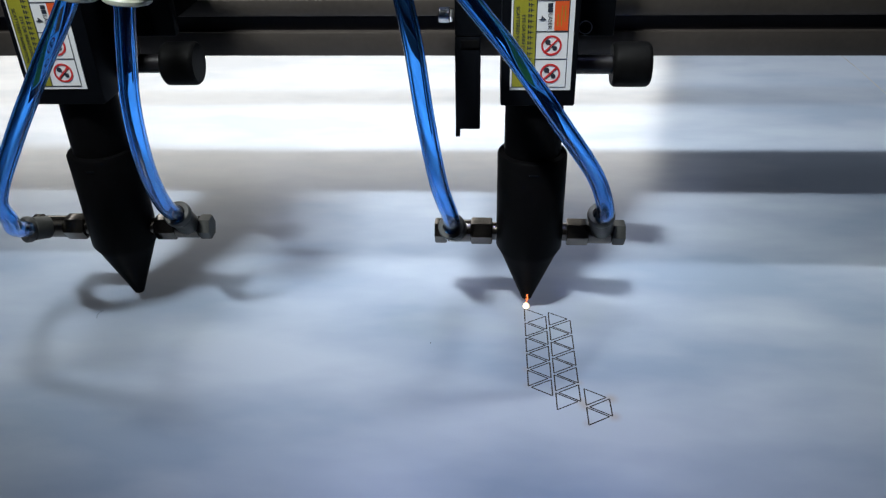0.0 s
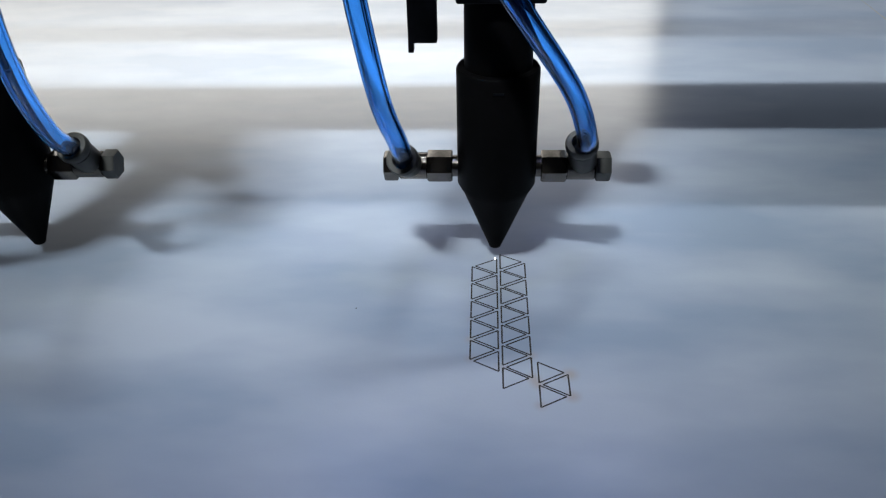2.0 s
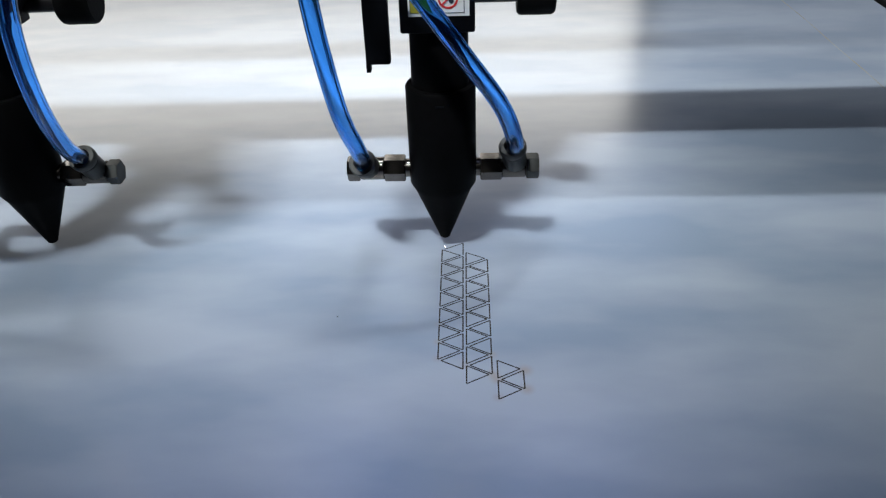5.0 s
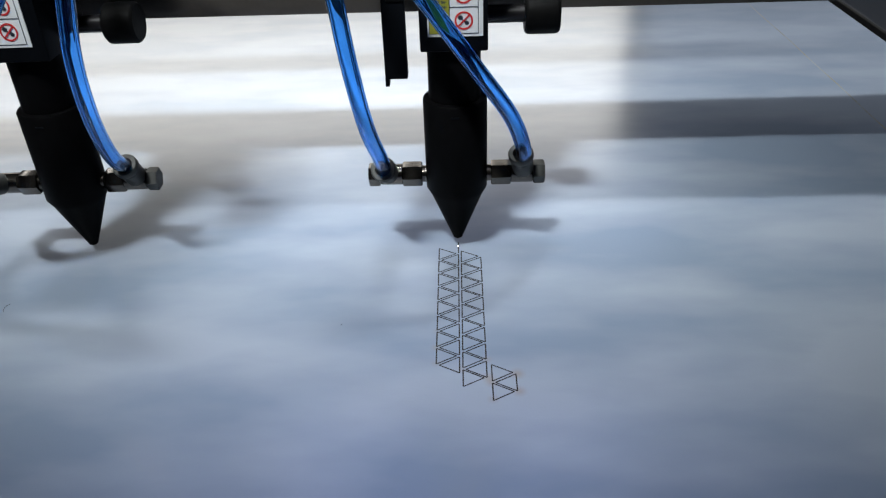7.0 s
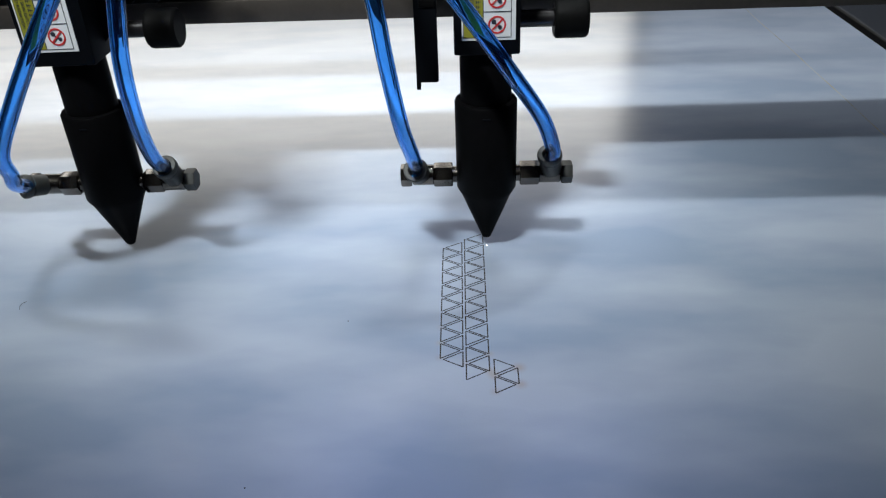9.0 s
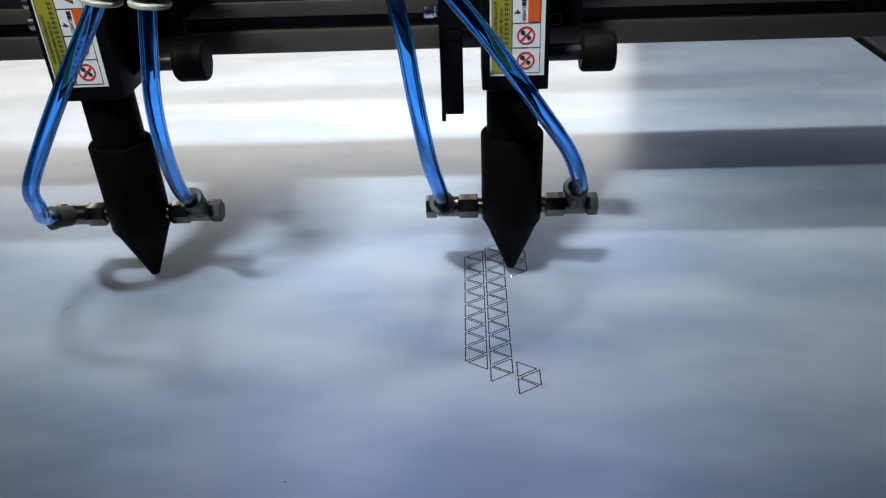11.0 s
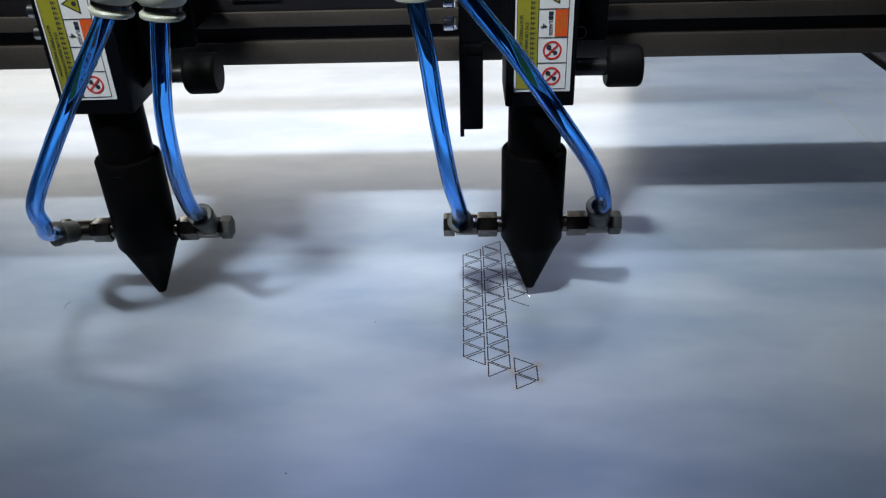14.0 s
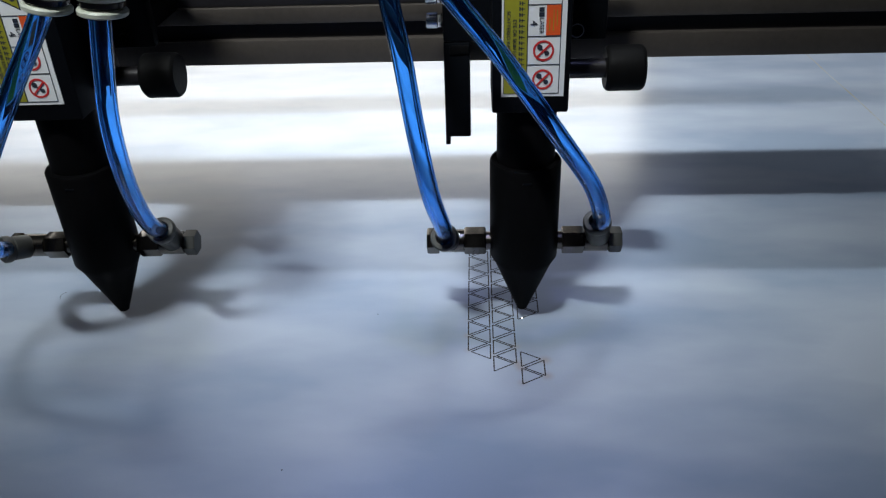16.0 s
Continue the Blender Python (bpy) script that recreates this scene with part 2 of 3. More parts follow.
def build_room():
    plain("floor", box(-2600, 2600, -2600, 2600, -950, -900), FRAME, "dark grey workshop floor below the machine", "floor")
    plain("ceiling", box(-2600, 2600, -2600, 2600, 3400, 3450), WALL, "plain grey workshop ceiling", "ceiling")
    plain("wall_west", box(-2660, -2602, -2600, 2600, -898, 3398), WALL, "plain grey workshop wall", "wall")
    plain("wall_east", box(2602, 2660, -2600, 2600, -898, 3398), WALL, "plain grey workshop wall", "wall")
    plain("wall_south", box(-2600, 2600, -2660, -2602, -898, 3398), WALL, "plain grey workshop wall", "wall")
    bm = box(-2600, 2600, 2602, 2660, -898, 500)
    box(-2600, -2020, 2602, 2660, 500, 1150, bm=bm)
    box(590, 620, 2602, 2660, 500, 1150, bm=bm)
    box(620, 2020, 2602, 2660, 880, 1150, bm=bm)
    box(2020, 2600, 2602, 2660, 500, 1150, bm=bm)
    # tall opening made for the added blue fill
    box(-2600, -920, 2602, 2660, 1150, 3398, bm=bm)
    box(840, 2600, 2602, 2660, 1150, 3398, bm=bm)
    box(-920, 840, 2602, 2660, 3330, 3398, bm=bm)
    plain("wall_north", bm, WALL, "plain grey workshop wall with openings behind the window light and added fills", "wall")


def build_bed():
    plain("machine_bed", box(-960, 309, -640, 860, -60, -1.6, 1.0), FRAME, "dark steel bed under the leather", "machine bed")
    bm = box(336, 420, -640, 860, -60, -6, 2)
    box(309.5, 335, -640, 860, -60, -16, 1, bm)
    plain("bed_frame", bm, FRAME, "dark steel frame along the bed", "machine frame")


def build_sheet():
    bm = box(-960, 316, -640, 860, -1.4, 0.0, 0.4)
    tagged(part("leather_sheet", bm, LEATHER, None, "", False), "white coated leather sheet lying flat on the cutting bed", "leather sheet")
    line = bmesh.new()
    ys = list(range(150, 860, 10))
    left = [line.verts.new((250 + 1.2 * noise.noise((y * 0.013, 3.1, 0)) - 0.55, y, 0.03)) for y in ys]
    right = [line.verts.new((v.co.x + 1.1, v.co.y, 0.03)) for v in left]
    for i in range(len(ys) - 1):
        line.faces.new((left[i], right[i], right[i + 1], left[i + 1]))
    tagged(part("pencil_line", line, PENCIL), "faint yellowish marking line drawn on the leather", "marking line")
    for x, y, r in ((-37.7, 24.4, 0.24), (-60.5, -62.0, 0.3)):
        s = lathe([(0, 0.22), (r * 0.7, 0.18), (r, 0.05), (r, -0.1), (0, -0.1)], Matrix.Translation((x, y, 0)), 10)
        tagged(part("speck", s, CHAR), "tiny dark speck of ash on the leather", "speck", "specks on the leather")
    hair = tube([(-177.9, 42.0, 0.15), (-178.7, 40.2, 0.5), (-178.9, 38.2, 0.5), (-178.4, 36.4, 0.15)], 0.08, n=8)
    tagged(part("fibre", hair, CHAR), "short dark curved fibre lying on the leather", "fibre")


# ---- cut triangles ----
PITCH, SIDE, COLUMN, APEX = 10.0, 8.93, 8.59, 7.5
COLUMNS = {"A": (0.0, 0.0, -5.12), "B": (9.80, -12.38, -7.69), "C": (20.20, -19.73, -14.97)}
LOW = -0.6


def corners(col, kind, k):
    x, left, right = COLUMNS[col]
    if kind == "L":
        y = left + k * PITCH
        return [(x, y), (x, y + SIDE), (x + APEX, y + SIDE / 2)]
    y = right + k * PITCH
    return [(x + COLUMN, y), (x + COLUMN, y + SIDE), (x + COLUMN - APEX, y + SIDE / 2)]


def cut_line(a, b, parent):
    a, b = Vector((*a, 0)), Vector((*b, 0))
    d = (b - a).normalized()
    s = Vector((-d.y, d.x, 0))
    bm = bmesh.new()
    n = 8
    rows = []
    for i in range(n + 1):
        p = a + (b - a) * (i / n)
        w = 0.245 + 0.05 * noise.noise((p.x * 1.7, p.y * 1.7, 0.5))
        rows.append([bm.verts.new(p + s * w * e + Vector((0, 0, h))) for e, h in ((-1, -0.2), (-1, 0.02), (0, 0.045), (1, 0.02), (1, -0.2))])
    for u, v in zip(rows, rows[1:]):
        for i in range(5):
            j = (i + 1) % 5
            bm.faces.new((u[i], u[j], v[j], v[i]))
    bm.faces.new(rows[0])
    bm.faces.new(rows[-1])
    return part("cut_line", bm, CHAR, parent)


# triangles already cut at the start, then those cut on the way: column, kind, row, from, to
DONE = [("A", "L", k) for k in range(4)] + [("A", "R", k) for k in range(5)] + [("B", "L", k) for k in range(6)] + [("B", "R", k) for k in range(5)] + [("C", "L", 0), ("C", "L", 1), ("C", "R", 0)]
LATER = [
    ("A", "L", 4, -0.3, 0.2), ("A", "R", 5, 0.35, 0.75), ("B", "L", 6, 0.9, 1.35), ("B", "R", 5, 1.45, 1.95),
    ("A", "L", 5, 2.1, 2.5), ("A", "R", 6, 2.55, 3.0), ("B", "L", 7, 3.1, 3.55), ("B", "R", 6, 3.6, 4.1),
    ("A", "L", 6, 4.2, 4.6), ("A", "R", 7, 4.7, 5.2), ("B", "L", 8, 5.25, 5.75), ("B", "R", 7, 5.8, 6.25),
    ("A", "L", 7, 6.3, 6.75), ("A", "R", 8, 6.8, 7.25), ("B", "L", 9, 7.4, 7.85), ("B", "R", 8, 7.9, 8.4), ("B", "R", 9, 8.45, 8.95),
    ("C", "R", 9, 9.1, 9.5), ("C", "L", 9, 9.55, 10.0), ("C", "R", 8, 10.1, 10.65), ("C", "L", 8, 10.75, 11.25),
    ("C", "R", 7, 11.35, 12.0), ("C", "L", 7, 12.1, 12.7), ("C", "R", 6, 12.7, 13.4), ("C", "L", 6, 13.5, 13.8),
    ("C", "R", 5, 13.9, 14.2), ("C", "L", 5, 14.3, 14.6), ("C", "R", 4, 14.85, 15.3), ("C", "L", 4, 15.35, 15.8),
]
burnt = []


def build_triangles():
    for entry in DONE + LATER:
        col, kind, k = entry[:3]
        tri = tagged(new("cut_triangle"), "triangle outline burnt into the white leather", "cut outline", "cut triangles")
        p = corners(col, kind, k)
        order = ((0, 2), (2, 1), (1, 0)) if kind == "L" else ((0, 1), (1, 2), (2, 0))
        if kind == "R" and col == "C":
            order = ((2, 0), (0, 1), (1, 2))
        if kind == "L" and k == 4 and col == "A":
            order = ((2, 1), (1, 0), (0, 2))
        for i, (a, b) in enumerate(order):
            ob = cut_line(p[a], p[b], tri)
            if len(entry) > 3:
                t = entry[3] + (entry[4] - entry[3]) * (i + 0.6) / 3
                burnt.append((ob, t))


# ---- laser heads ----
def label_text(body, size, x, z, parent, turn=-90, y=-14.05):
    cu = bpy.data.curves.new("lettering", "FONT")
    cu.body, cu.size, cu.extrude = body, size * MM, 0.00002
    cu.align_x, cu.align_y = "RIGHT", "CENTER"
    ob = bpy.data.objects.new("tmp_text", cu)
    scene.collection.objects.link(ob)
    bpy.context.view_layer.update()
    me = bpy.data.meshes.new_from_object(ob.evaluated_get(bpy.context.evaluated_depsgraph_get()))
    bpy.data.objects.remove(ob)
    me.transform(pose(x * MM, y * MM, z * MM) @ pose(0, 0, 0, 90, 0, 0) @ pose(0, 0, 0, 0, 0, turn))
    me.materials.clear()
    me.materials.append(INK)
    t = new("lettering", me)
    t.parent = parent
    return t


def ring_bm(cx, cz, r0, r1, y, n=40):
    bm = bmesh.new()
    vs = [[bm.verts.new((cx + r * math.cos(2 * math.pi * i / n), yy, cz + r * math.sin(2 * math.pi * i / n))) for i in range(n)] for r, yy in ((r0, y), (r1, y), (r1, y + 0.1), (r0, y + 0.1))]
    for a in range(4):
        b = (a + 1) % 4
        for i in range(n):
            j = (i + 1) % n
            bm.faces.new((vs[a][i], vs[a][j], vs[b][j], vs[b][i]))
    return bm


def build_sticker(parent, dx):
    """Warning sticker on the front face of the mount: yellow text column and four pictogram cells."""
    st = part("warning_sticker", box(-9.2, 11.4, -13.85, -13.55, 100, 150), STICKER, parent, "white and yellow laser warning sticker", False)
    part("yellow_field", box(-8.4, -1.1, -13.95, -13.8, 101.2, 149), YELLOW, st, "yellow field", False)
    bm = box(-8.6, -8.4, -14.0, -13.85, 101, 149.2)
    box(-8.6, 9.7, -14.0, -13.85, 101.0, 101.2, bm=bm)
    box(-1.1, -0.8, -14.0, -13.85, 101, 149.2, bm=bm)
    box(9.5, 9.75, -14.0, -13.85, 101, 149.2, bm=bm)
    for z in (110.9, 120.2, 130.3, 141.5):
        box(-0.8, 9.5, -14.0, -13.85, z - 0.12, z + 0.12, bm=bm)
    part("sticker_border", bm, INK, st, "", False)
    part("orange_field", box(4.9, 9.45, -13.96, -13.8, 120.5, 130.1), ORANGE, st, "orange warning field", False)
    bm = None
    for x, z0, z1 in ((6.0, 122.0, 126.0), (7.2, 122.0, 128.6), (8.3, 123.4, 128.6)):
        bm = box(x - 0.12, x + 0.12, -14.0, -13.9, z0, z1, bm=bm)
    part("orange_field_mark", bm, YELLOW, st, "", False)
    for z in (105.9, 115.5):
        part("prohibition_ring", ring_bm(4.3, z, 2.75, 3.4, -14.02), RED, st, "red prohibition ring", False)
        bar = box(-2.9, 2.9, -0.06, 0.06, -0.3, 0.3)
        bar.transform(Matrix.Translation((4.3, -14.04, z)) @ pose(0, 0, 0, 0, -45, 0))
        part("prohibition_bar", bar, RED, st, "", False)
        bm = lathe([(0, 0), (0.9, 0), (0.9, 0.08), (0, 0.08)], axis((3.1, -13.93, z + 1.1), (0, -1, 0)), 16)
        lathe([(0, 0), (0.8, 0), (0.8, 0.08), (0, 0.08)], axis((5.4, -13.93, z - 0.9), (0, -1, 0)), 12, bm)
        own = box(-1.7, 1.7, -0.04, 0.04, -0.28, 0.28)
        own.transform(Matrix.Translation((4.2, -13.95, z)) @ pose(0, 0, 0, 0, 40, 0))
        part("pictogram", merge(bm, own), INK, st, "", False)
    for s, mat, yy in ((4.4, INK, -13.93), (3.5, YELLOW, -13.99)):
        tri = bmesh.new()
        pts = [(4.2 + s * math.cos(a), 135.7 + s * math.sin(a)) for a in (radians(-60), radians(60), radians(180))]
        fr = [tri.verts.new((x, yy, z)) for x, z in pts]
        bk = [tri.verts.new((x, yy + 0.1, z)) for x, z in pts]
        tri.faces.new(fr)
        tri.faces.new(bk)
        for i in range(3):
            j = (i + 1) % 3
            tri.faces.new((fr[i], fr[j], bk[j], bk[i]))
        part("hazard_triangle", tri, mat, st, "yellow hazard triangle" if mat is YELLOW else "", False)
    part("hazard_mark", lathe([(0, 0), (0.9, 0), (0.9, 0.1), (0, 0.1)], axis((4.5, -13.95, 135.7), (0, -1, 0)), 16), INK, st, "", False)
    label_text("SCATTERED RADIATION", 1.7, -7.1, 109.6, st)
    label_text("EYE OR SKIN EXPOSURE TO", 1.7, -5.1, 104.5, st)
    label_text("LASER", 1.9, 3.4, 121.0, st)
    label_text("4", 3.4, 0.9, 123.6, st)
    bm = None
    for i in range(20):
        z = 144.0 - i * 1.8
        bm = box(-3.7, -3.3, -14.02, -13.9, z - 1.2, z, bm=bm)
        box(-2.9, -2.6, -14.02, -13.9, z - 1.3, z - 0.1, bm=bm)
        box(-3.3, -1.9, -14.02, -13.9, z - 0.75, z - 0.5, bm=bm)
    for i in range(2):
        bm = box(2.6, 4.2, -14.02, -13.9, 129.4 - 1.6 * i - 1.3, 129.4 - 1.6 * i, bm=bm)
    tagged(part("character_block", bm, INK, st, "", False), kind="stuff")
    st.location.x = dx * MM


def build_fitting(parent, sx, ring_d, ring_len):
    """Air fitting screwed into the side of the nozzle; sx is +1 or -1."""
    z = 36.3
    body = part("air_fitting", hexnut((sx * 14.6, 0, z), (sx, 0, 0), 8.4, 5.3), STEEL, parent, "nickel-plated air fitting")
    bm = cyl((sx * 12.4, 0, z), (sx, 0, 0), 2.6, 3.6)
    cyl((sx * 22.8, 0, z), (sx, 0, 0), 9.5, 4.5, bm=bm)
    cyl((sx * 21.5, 0, z), (sx, 0, 0), 1.8, 3.9, bm=bm)
    part("fitting_body", bm, STEEL, body)
    bm = hexnut((sx * 32.6, 0, z), (sx, 0, 0), 4.8, 5.0)
    part("end_screw", bm, GREY if sx > 0 else STEEL, body, "dull hexagonal end screw")
    c = Vector((sx * 28.6, 0, z))
    d = Vector(ring_d).normalized()
    a = c + d * 2.0
    cup = lathe([(0, 0), (4.0, 0), (4.6, 0.8), (4.7, ring_len - 4.0), (4.3, ring_len - 3.7), (4.3, ring_len - 3.3), (5.1, ring_len - 3.0), (5.3, ring_len - 2.5), (5.3, ring_len - 0.7), (4.8, ring_len), (3.2, ring_len), (3.2, ring_len - 4.5), (0, ring_len - 4.5)], axis(a, d))
    part("elbow", cup, GREY, body, "grey push-in hose collar")
    return a + d * (ring_len - 3.6)


def build_top_fitting(parent, x, y, z, lean=(0, 0, 1)):
    m = axis((x, y, z), lean)
    f = part("push_fitting", lathe([(0, 3), (3.4, 3), (3.4, 0), (6.6, 0), (7.1, 0.4), (7.2, 1.4), (6.8, 1.9), (5.8, 2.1), (5.8, 3.2), (0, 3.2)], m), WHITE_PLASTIC, parent, "white push-in hose fitting")
    part("fitting_ring", lathe([(0, 2.4), (5.9, 2.4), (6.5, 2.9), (6.6, 4.2), (6.2, 4.8), (0, 4.8)], m), STEEL, f, "shiny steel ring")
    part("fitting_cap", lathe([(0, 4.6), (6.8, 4.6), (7.6, 5.4), (8.0, 8), (8.2, 22), (7.8, 23), (0, 23)], m), WHITE_PLASTIC, f)


def build_head(name_label, left_dir, right_dir, left_path, right_path, tops, leg, block_left, sticker_dx, knob):
    head = tagged(new("laser_cutter"), name_label, "laser cutter", "laser cutters on the beam")
    part("nozzle", lathe([(0, 4.4), (1.5, 4.4), (2.1, 4.9), (2.3, 5.6), (11.2, 28.0), (13.0, 31.2), (13.1, 70.4), (12.6, 71.2), (10.8, 71.4), (0, 71.4)], n=72), BLACK, head, "black conical laser nozzle")
    part("lens_tube", lathe([(0, 71.0), (10.6, 71.0), (10.6, 97), (0, 97)], n=64), BLACK, head, "black lens tube")
    part("adjuster_dot", box(-1.6, 1.6, -13.25, -12.9, 66.6, 67.3), PLATE, head, "", False)
    mount = part("mount_block", box(block_left, 13.0, -13.6, 14, 94, 165, 0.8), PLATE, head, "black mirror mount block")
    build_sticker(mount, sticker_dx)
    if not leg:
        bm = box(12.5, 18.0, 0, 13.5, 99, 165, 0.4)
        for v in bm.verts:
            if v.co.z < 101 and v.co.x > 15:
                v.co.z += 5
        part("mount_gusset", bm, BLACK, mount)
    shaft = part("clamp_screw", cyl((12, 13, 100.2), (1, 0, 0), 18, 3.5), RAIL_DARK, head, "dark clamp screw")
    kx, kl = knob
    own = bmesh.new()
    n = 72
    rings = []
    for r, h in ((0, 0), (7.2, 0), (8.0, 0.8), (8.05, 1.6), (8.05, kl - 1.6), (8.0, kl - 0.8), (7.3, kl), (0, kl)):
        rings.append([own.verts.new(((r + (0.16 if i % 2 and 0.8 < h < kl - 0.9 else 0)) * math.cos(2 * math.pi * i / n), (r + (0.16 if i % 2 and 0.8 < h < kl - 0.9 else 0)) * math.sin(2 * math.pi * i / n), h)) for i in range(n)] if r else [own.verts.new((0, 0, h))])
    for u, v in zip(rings, rings[1:]):
        for i in range(n):
            j = (i + 1) % n
            own.faces.new((u[0], v[i], v[j]) if len(u) == 1 else (u[i], v[0], u[j]) if len(v) == 1 else (u[i], v[i], v[j], u[j]))
    own.transform(axis((kx, 13, 100.2), (1, 0, 0)))
    part("knob", own, KNOB, shaft, "black knurled knob")
    # carriage plate with its leg
    bm = box(-29.8, 29.5, 21.6, 26.6, 108, 178, 0.8)
    plate = part("carriage_plate", bm, PLATE, head, "black carriage plate")
    if leg:
        bm = box(-29.8, -20.0, 21.7, 26.4, 70.4, 108, 0.8)
        box(-29.8, -28.0, 21.8, 26.3, 67.3, 71.5, 0.2, bm)
        part("leg", bm, PLATE, plate, "long black leg")
        part("sensor_flag", box(-27.5, -20.6, 21.2, 21.75, 103.6, 106.8, 0.2), KNOB, plate, "small dark grey sensor flag")
    for z in (115.6, 124.4):
        bm = hexnut((-30, 24, z), (-1, 0, 0), 2.0, 2.6)
        cyl((-31.6, 24, z), (-1, 0, 0), 4.2, 2.9, 0.3, bm=bm)
        part("cap_screw", bm, CHROME, plate, "steel cap screw")
    for x, z in ((18.8, 111.5), (18.8, 131), (-22.5, 131.5)):
        bm = lathe([(2.2, 0), (2.6, 0), (2.6, 0.5), (2.2, 0.5), (2.1, 0.2), (2.2, 0)], axis((x, 21.7, z), (0, -1, 0)), 30)
        part("bolt", bm, CHROME, plate, "steel bolt ring")
    part("slider_block", box(-27, 27, 26.6, 59.0, 112, 136, 1), BLACK, head)
    for x, y, z, lean in tops:
        part("valve_arm", box(x - 4, x + 4, y - 4, 24, z + 23.5, z + 27, 0.5), PLATE, head)
    le = build_fitting(head, -1, left_dir, 10.5)
    re = build_fitting(head, 1, right_dir, 12.5)
    for start, path in ((le, left_path), (re, right_path)):
        hose = part("hose", tube([tuple(start)] + path, 3.2, 1.9), HOSE, head, "translucent blue air hose")
        hose.data.materials.append(BORE)
    for x, y, z, lean in tops:
        build_top_fitting(head, x, y, z, lean)
    return head


def build_heads():
    right = build_head(
        "black laser cutting head with a warning sticker and blue air hoses", (-0.15, -0.78, 0.6), (-0.14, -0.5, 0.86),
        [(-30.6, -17, 53), (-33.6, -28, 71), (-37.3, -32, 96.8), (-40.2, -31, 119), (-43.6, -28, 137), (-44, -28, 148)],
        [(27.2, -13.5, 53.5), (21.6, -19, 70), (8.0, -29, 93), (-9, -30, 117.5), (-23, -28, 134.5), (-33, -27, 148), (-38, -26, 168)],
        [(-44.2, -28, 138.4, (0, 0, 1))], True, -12.6, -0.3, (28.3, 13.9))
    left = build_head(
        "black laser cutting head whose blue hose loops out sideways", (-0.6, -0.74, 0.28), (-0.05, -0.62, 0.78),
        [(-32.5, -19, 46.0), (-28, -27, 54.5), (-23.6, -35, 67.5), (-10.0, -38, 89.5), (5.2, -36, 113.5), (21.5, -36, 137), (24, -36, 147)],
        [(28.0, -18, 56), (30.8, -31, 77.5), (34.2, -38.5, 102), (38.0, -40, 123), (40.8, -40, 138), (41.5, -40, 148)],
        [(23.4, -36, 137.2, (0.22, 0.05, 1)), (41.6, -40, 136.4, (0.12, 0.05, 1))], False, -14.6, -3.4, (26.8, 13.0))
    return right, left


def build_beam():
    beam = tagged(new("gantry_beam"), "dark grey aluminium gantry beam above the leather", "gantry beam")
    part("lower_flange", box(-1000, 700, 60, 80, 88.3, 98.6, 0.5), RAIL, beam, "grey brown aluminium flange")
    part("groove", box(-1000, 700, 63.5, 80, 98.6, 105.4), RAIL_DARK, beam, "black groove")
    part("middle_flange", box(-1000, 700, 60, 80, 105.4, 112.2, 0.5), RAIL, beam, "grey brown aluminium flange")
    part("guide_rail", box(-1000, 700, 61.5, 80, 112.2, 122.0, 0.6), RAIL_DARK, beam, "black guide rail")
    part("upper_flange", box(-1000, 700, 60, 80, 122.0, 136.0, 0.6), RAIL, beam, "grey aluminium flange")
    # unseen bar, slanted to cast the shadow bands on the sheet
    leaning_bar = box(-1000, 700, 156, 178, 132, 210, 0.5)
    for v in leaning_bar.verts:
        v.co.y -= 0.49 * (v.co.z - 132)
    part("shadow_bar", leaning_bar, RAIL_DARK, beam, "unseen leaning dark bar that casts shadow bands behind the beam")
    # unseen ledge, its depth chosen to widen the beam's cast shadow
    part("shadow_ledge", box(-1000, 700, 80, 108, 88.3, 95, 0.5), RAIL, beam)
    # arms that hold the added shadow bar
    for x in (-980, 680):
        part("shadow_bar_arm", box(x - 8, x + 8, 70, 128, 136, 201, 0.5), RAIL_DARK, beam)
    part("beam_plate", box(-101, -79, 60.6, 61.7, 117.2, 120.4), CHROME, beam, "small bright metal plate")
    return beam


# ---- sparks ----
def build_sparks():
    spark = tagged(new("laser_spark"), "bright burning spark where the beam meets the leather", "spark")
    part("spark_core", lathe([(0, -0.15), (0.18, -0.08), (0.24, 0.1), (0.16, 0.28), (0, 0.42)], None, 16), SPARK, spark)
    flare = tagged(new("laser_flare"), "orange-white flash of burning vapour under the nozzle", "spark")
    part("flare_core", lathe([(0, 0.05), (0.9, 0.2), (1.45, 1.0), (1.2, 1.9), (0.5, 2.6), (0, 2.9)], None, 20), FLAME, flare)
    # glowing dots stand for sparks and their reflections up the nozzle front
    for i in range(14):
        z = 3.2 + 0.5 * i
        r = 0.12 + 0.16 * random.random()
        x = random.uniform(-0.6, 0.6) * (1 if i < 8 else 0.5)
        e = lathe([(0, -r), (r, 0), (0, r * 1.8)], Matrix.Translation((x, -2.3 - 0.42 * max(0, z - 5), z)), 8)
        part("ember_glint", e, EMBER_GLINT, flare)
    return spark, flare


build_room()
build_bed()
build_sheet()
build_triangles()
right_head, left_head = build_heads()
beam = build_beam()
spark, flare = build_sparks()

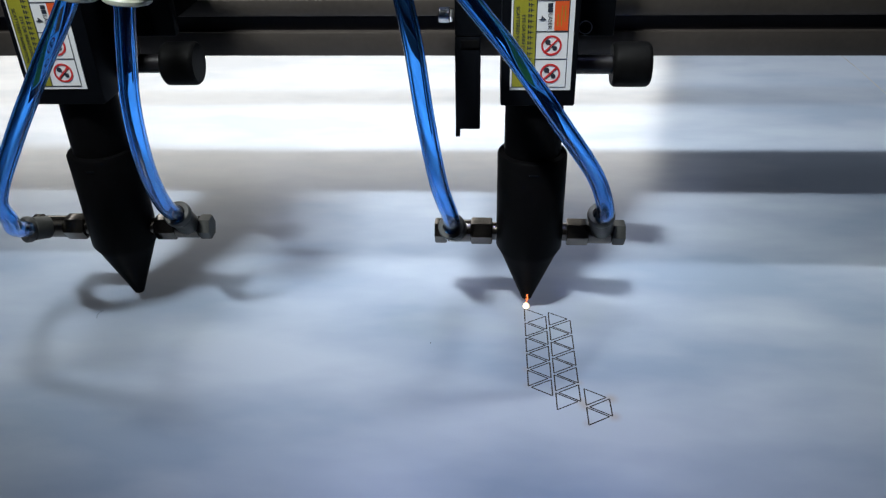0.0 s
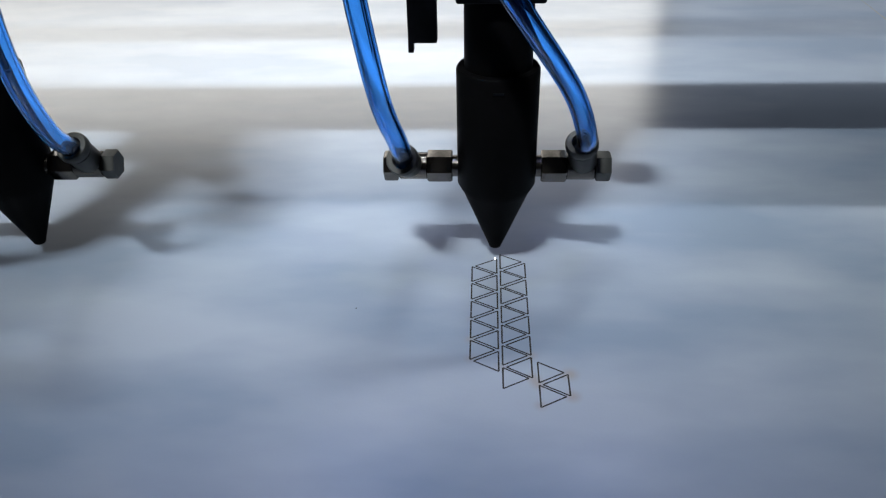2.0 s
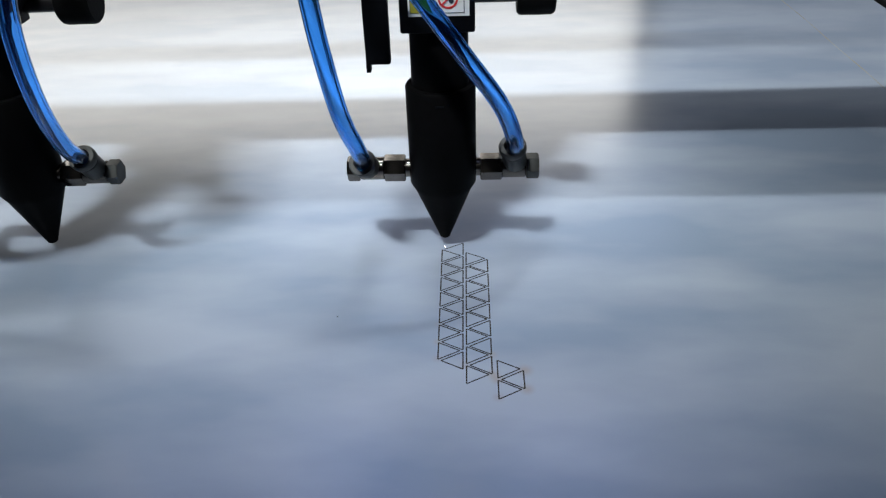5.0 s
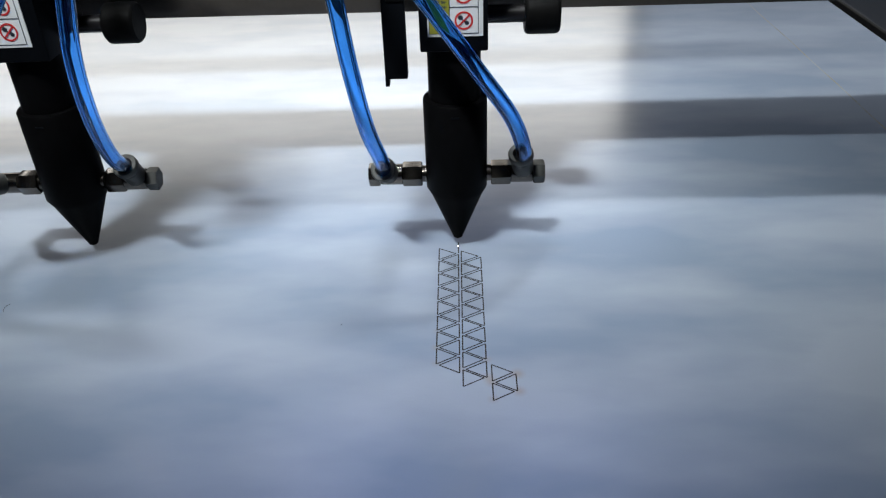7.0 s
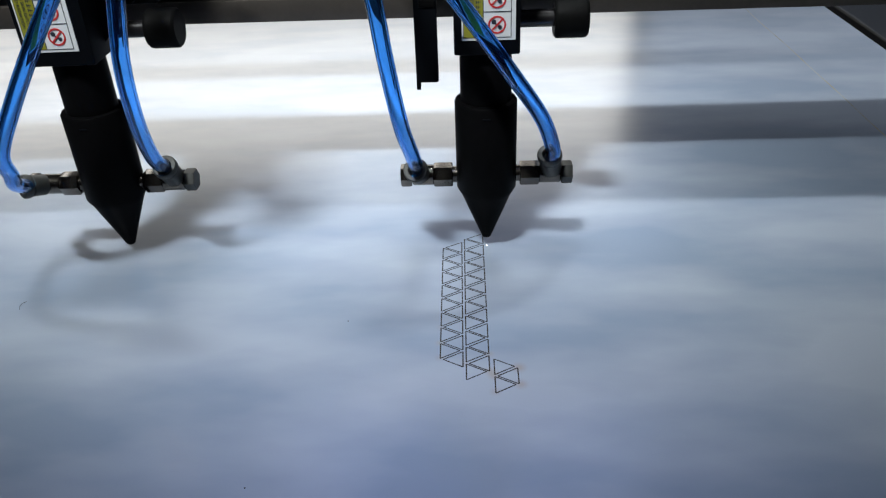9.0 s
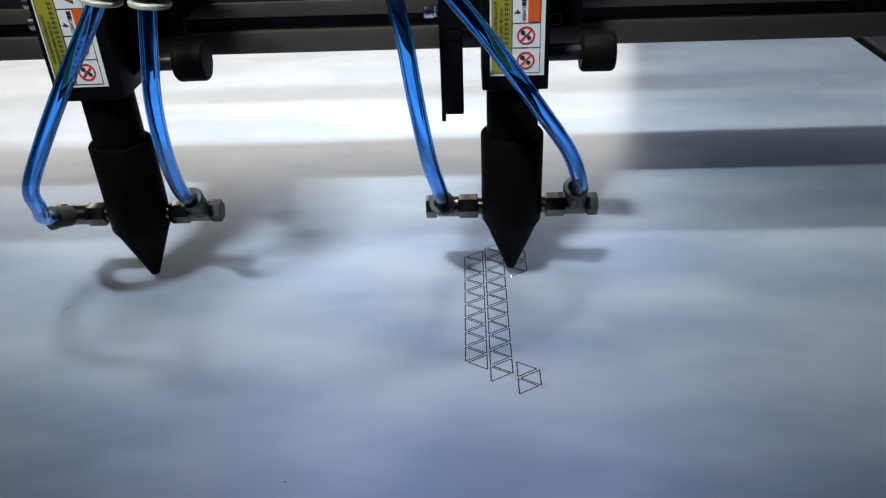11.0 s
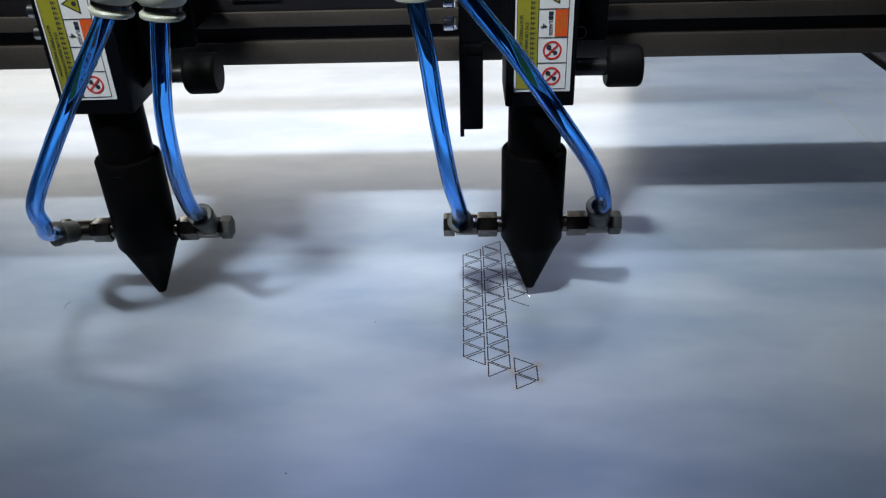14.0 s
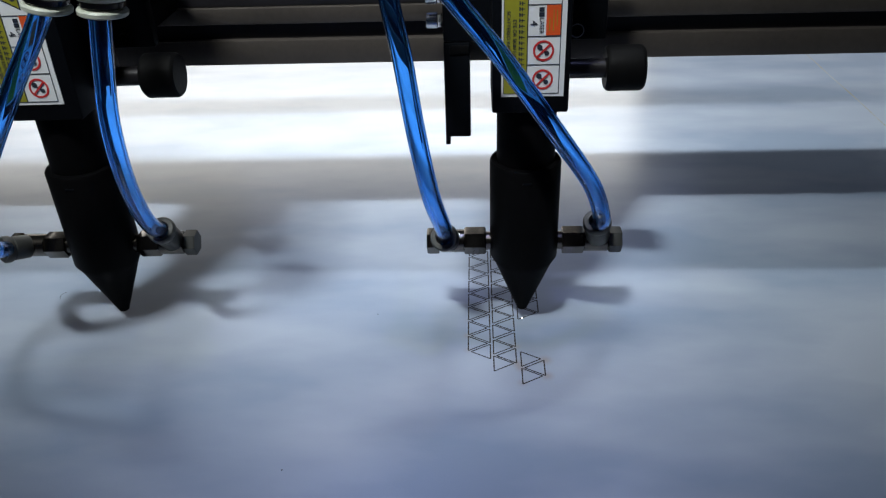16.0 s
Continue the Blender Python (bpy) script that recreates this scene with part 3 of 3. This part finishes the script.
# head's place over the leather, millimetres: seconds, along the beam, across it
HEAD = [
    (0, 0.7, 50.8), (0.1, 1.5, 47.9), (0.2, 4.3, 50.0), (0.3, 10.8, 52.8), (0.4, 10.6, 55.3),
    (0.5, 9.7, 56.0), (0.6, 3.3, 54.7), (0.7, 3.4, 52.5), (0.8, 8.7, 50.0), (0.9, 10.1, 52.0),
    (1, 16.2, 52.9), (1.1, 17.0, 57.1), (1.2, 10.6, 61.3), (1.3, 11.0, 56.4), (1.4, 11.0, 53.3),
    (1.5, 17.0, 46.2), (1.6, 19.1, 47.5), (1.7, 19.0, 55.8), (1.8, 14.9, 55.2), (1.9, 11.2, 52.5),
    (2, 8.0, 55.6), (2.1, 3.4, 61.2), (2.2, 0.4, 63.1), (2.3, 0.3, 55.9), (2.4, 3.1, 57.2),
    (2.5, 8.5, 56.7), (2.6, 8.2, 64.1), (2.7, 7.5, 66.6), (2.8, 1.4, 62.3), (2.9, 4.0, 60.6),
    (3, 8.3, 56.4), (3.1, 10.0, 63.1), (3.2, 15.8, 67.0), (3.3, 13.9, 69.4), (3.4, 9.3, 72.7),
    (3.5, 9.9, 62.3), (3.6, 11.1, 60.4), (3.7, 17.4, 56.8), (3.8, 18.7, 60.0), (3.9, 18.9, 65.6),
    (4, 13.5, 61.1), (4.1, 9.7, 63.3), (4.2, 6.1, 69.3), (4.3, 0.5, 71.7), (4.4, -0.6, 71.4),
    (4.5, -0.6, 62.2), (4.6, 4.3, 66.7), (4.7, 7.9, 68.8), (4.8, 7.4, 76.1), (4.9, 6.0, 78.6),
    (5, 1.3, 72.7), (5.1, 6.5, 71.8), (5.2, 11.4, 69.8), (5.5, 14.0, 74.5), (5.75, 12.0, 73.0),
    (6, 17.0, 72.0), (6.25, 10.0, 75.0), (6.5, 1.0, 76.5), (6.75, 4.0, 79.0), (7, 8.5, 82.0),
    (7.3, 8.6, 81.8), (7.4, 10.5, 81.6), (7.5, 12.5, 80.9), (7.6, 17.7, 85.6), (7.8, 9.8, 88.7),
    (7.9, 10.1, 83.0), (8, 12.9, 78.3), (8.2, 19.3, 82.5), (8.5, 17.5, 84.0), (8.75, 11.0, 86.5),
    (9, 20.0, 82.0), (9.25, 28.5, 80.0), (9.5, 24.0, 77.0), (9.75, 21.0, 75.0), (10, 24.0, 73.0),
    (10.3, 21.8, 74.5), (10.4, 25.1, 72.9), (10.5, 29.6, 67.9), (10.6, 30.2, 77.2), (10.7, 27.4, 77.4),
    (10.8, 21.4, 73.1), (10.9, 20.7, 67.9), (11, 21.1, 62.7), (11.2, 25.7, 75.4), (11.4, 21.4, 68.3),
    (11.5, 23.6, 61.3), (11.7, 29.3, 65.6), (12, 21.0, 59.8), (12.2, 25.4, 57.7), (12.5, 21.4, 58.5),
    (12.7, 27.0, 51.6), (13, 25.6, 54.6), (13.2, 21.1, 48.0), (13.5, 24.2, 49.7), (13.7, 21.7, 43.3),
    (14, 29.5, 44.2), (14.2, 21.7, 42.4), (14.5, 26.0, 35.4), (14.7, 20.6, 43.0), (15, 28.6, 27.6),
    (15.2, 28.9, 38.0), (15.5, 20.8, 23.4), (16, 21.8, 22.6),
]
SPACING = 165.2
FLASHES = ((0.0, 0.06), (0.44, 0.55), (0.78, 0.83), (3.36, 3.44), (10.47, 10.53))


def motions():
    rows = sorted(HEAD)
    walk(right_head, [(t, pose(x * MM, y * MM, 0)) for t, x, y in rows])
    walk(left_head, [(t, pose((x - SPACING) * MM, y * MM, 0, 0, -0.6, 0)) for t, x, y in rows])
    walk(beam, [(t, pose(0, y * MM, 0)) for t, x, y in rows])
    walk(spark, [(t, pose(x * MM, (y - 1.5) * MM, 0)) for t, x, y in rows])
    # the flash bursts out of the cut and sinks back into it
    keys = []
    for a, b in FLASHES:
        for t, up in ((a - 0.05, 0), (a, 1), (b, 1), (b + 0.05, 0)):
            if t >= 0:
                keys.append((t, up))
    keys.append((16.0, 0))
    times = [r[0] for r in rows]
    walk(flare, [(t, pose(float(np.interp(t, times, [r[1] for r in rows])) * MM, (float(np.interp(t, times, [r[2] for r in rows])) - 1.5) * MM, 0 if up else -0.03)) for t, up in keys])
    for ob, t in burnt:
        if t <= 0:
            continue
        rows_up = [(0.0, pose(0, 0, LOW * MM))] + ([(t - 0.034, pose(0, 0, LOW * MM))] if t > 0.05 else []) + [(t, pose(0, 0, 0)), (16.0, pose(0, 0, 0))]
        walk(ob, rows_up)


motions()
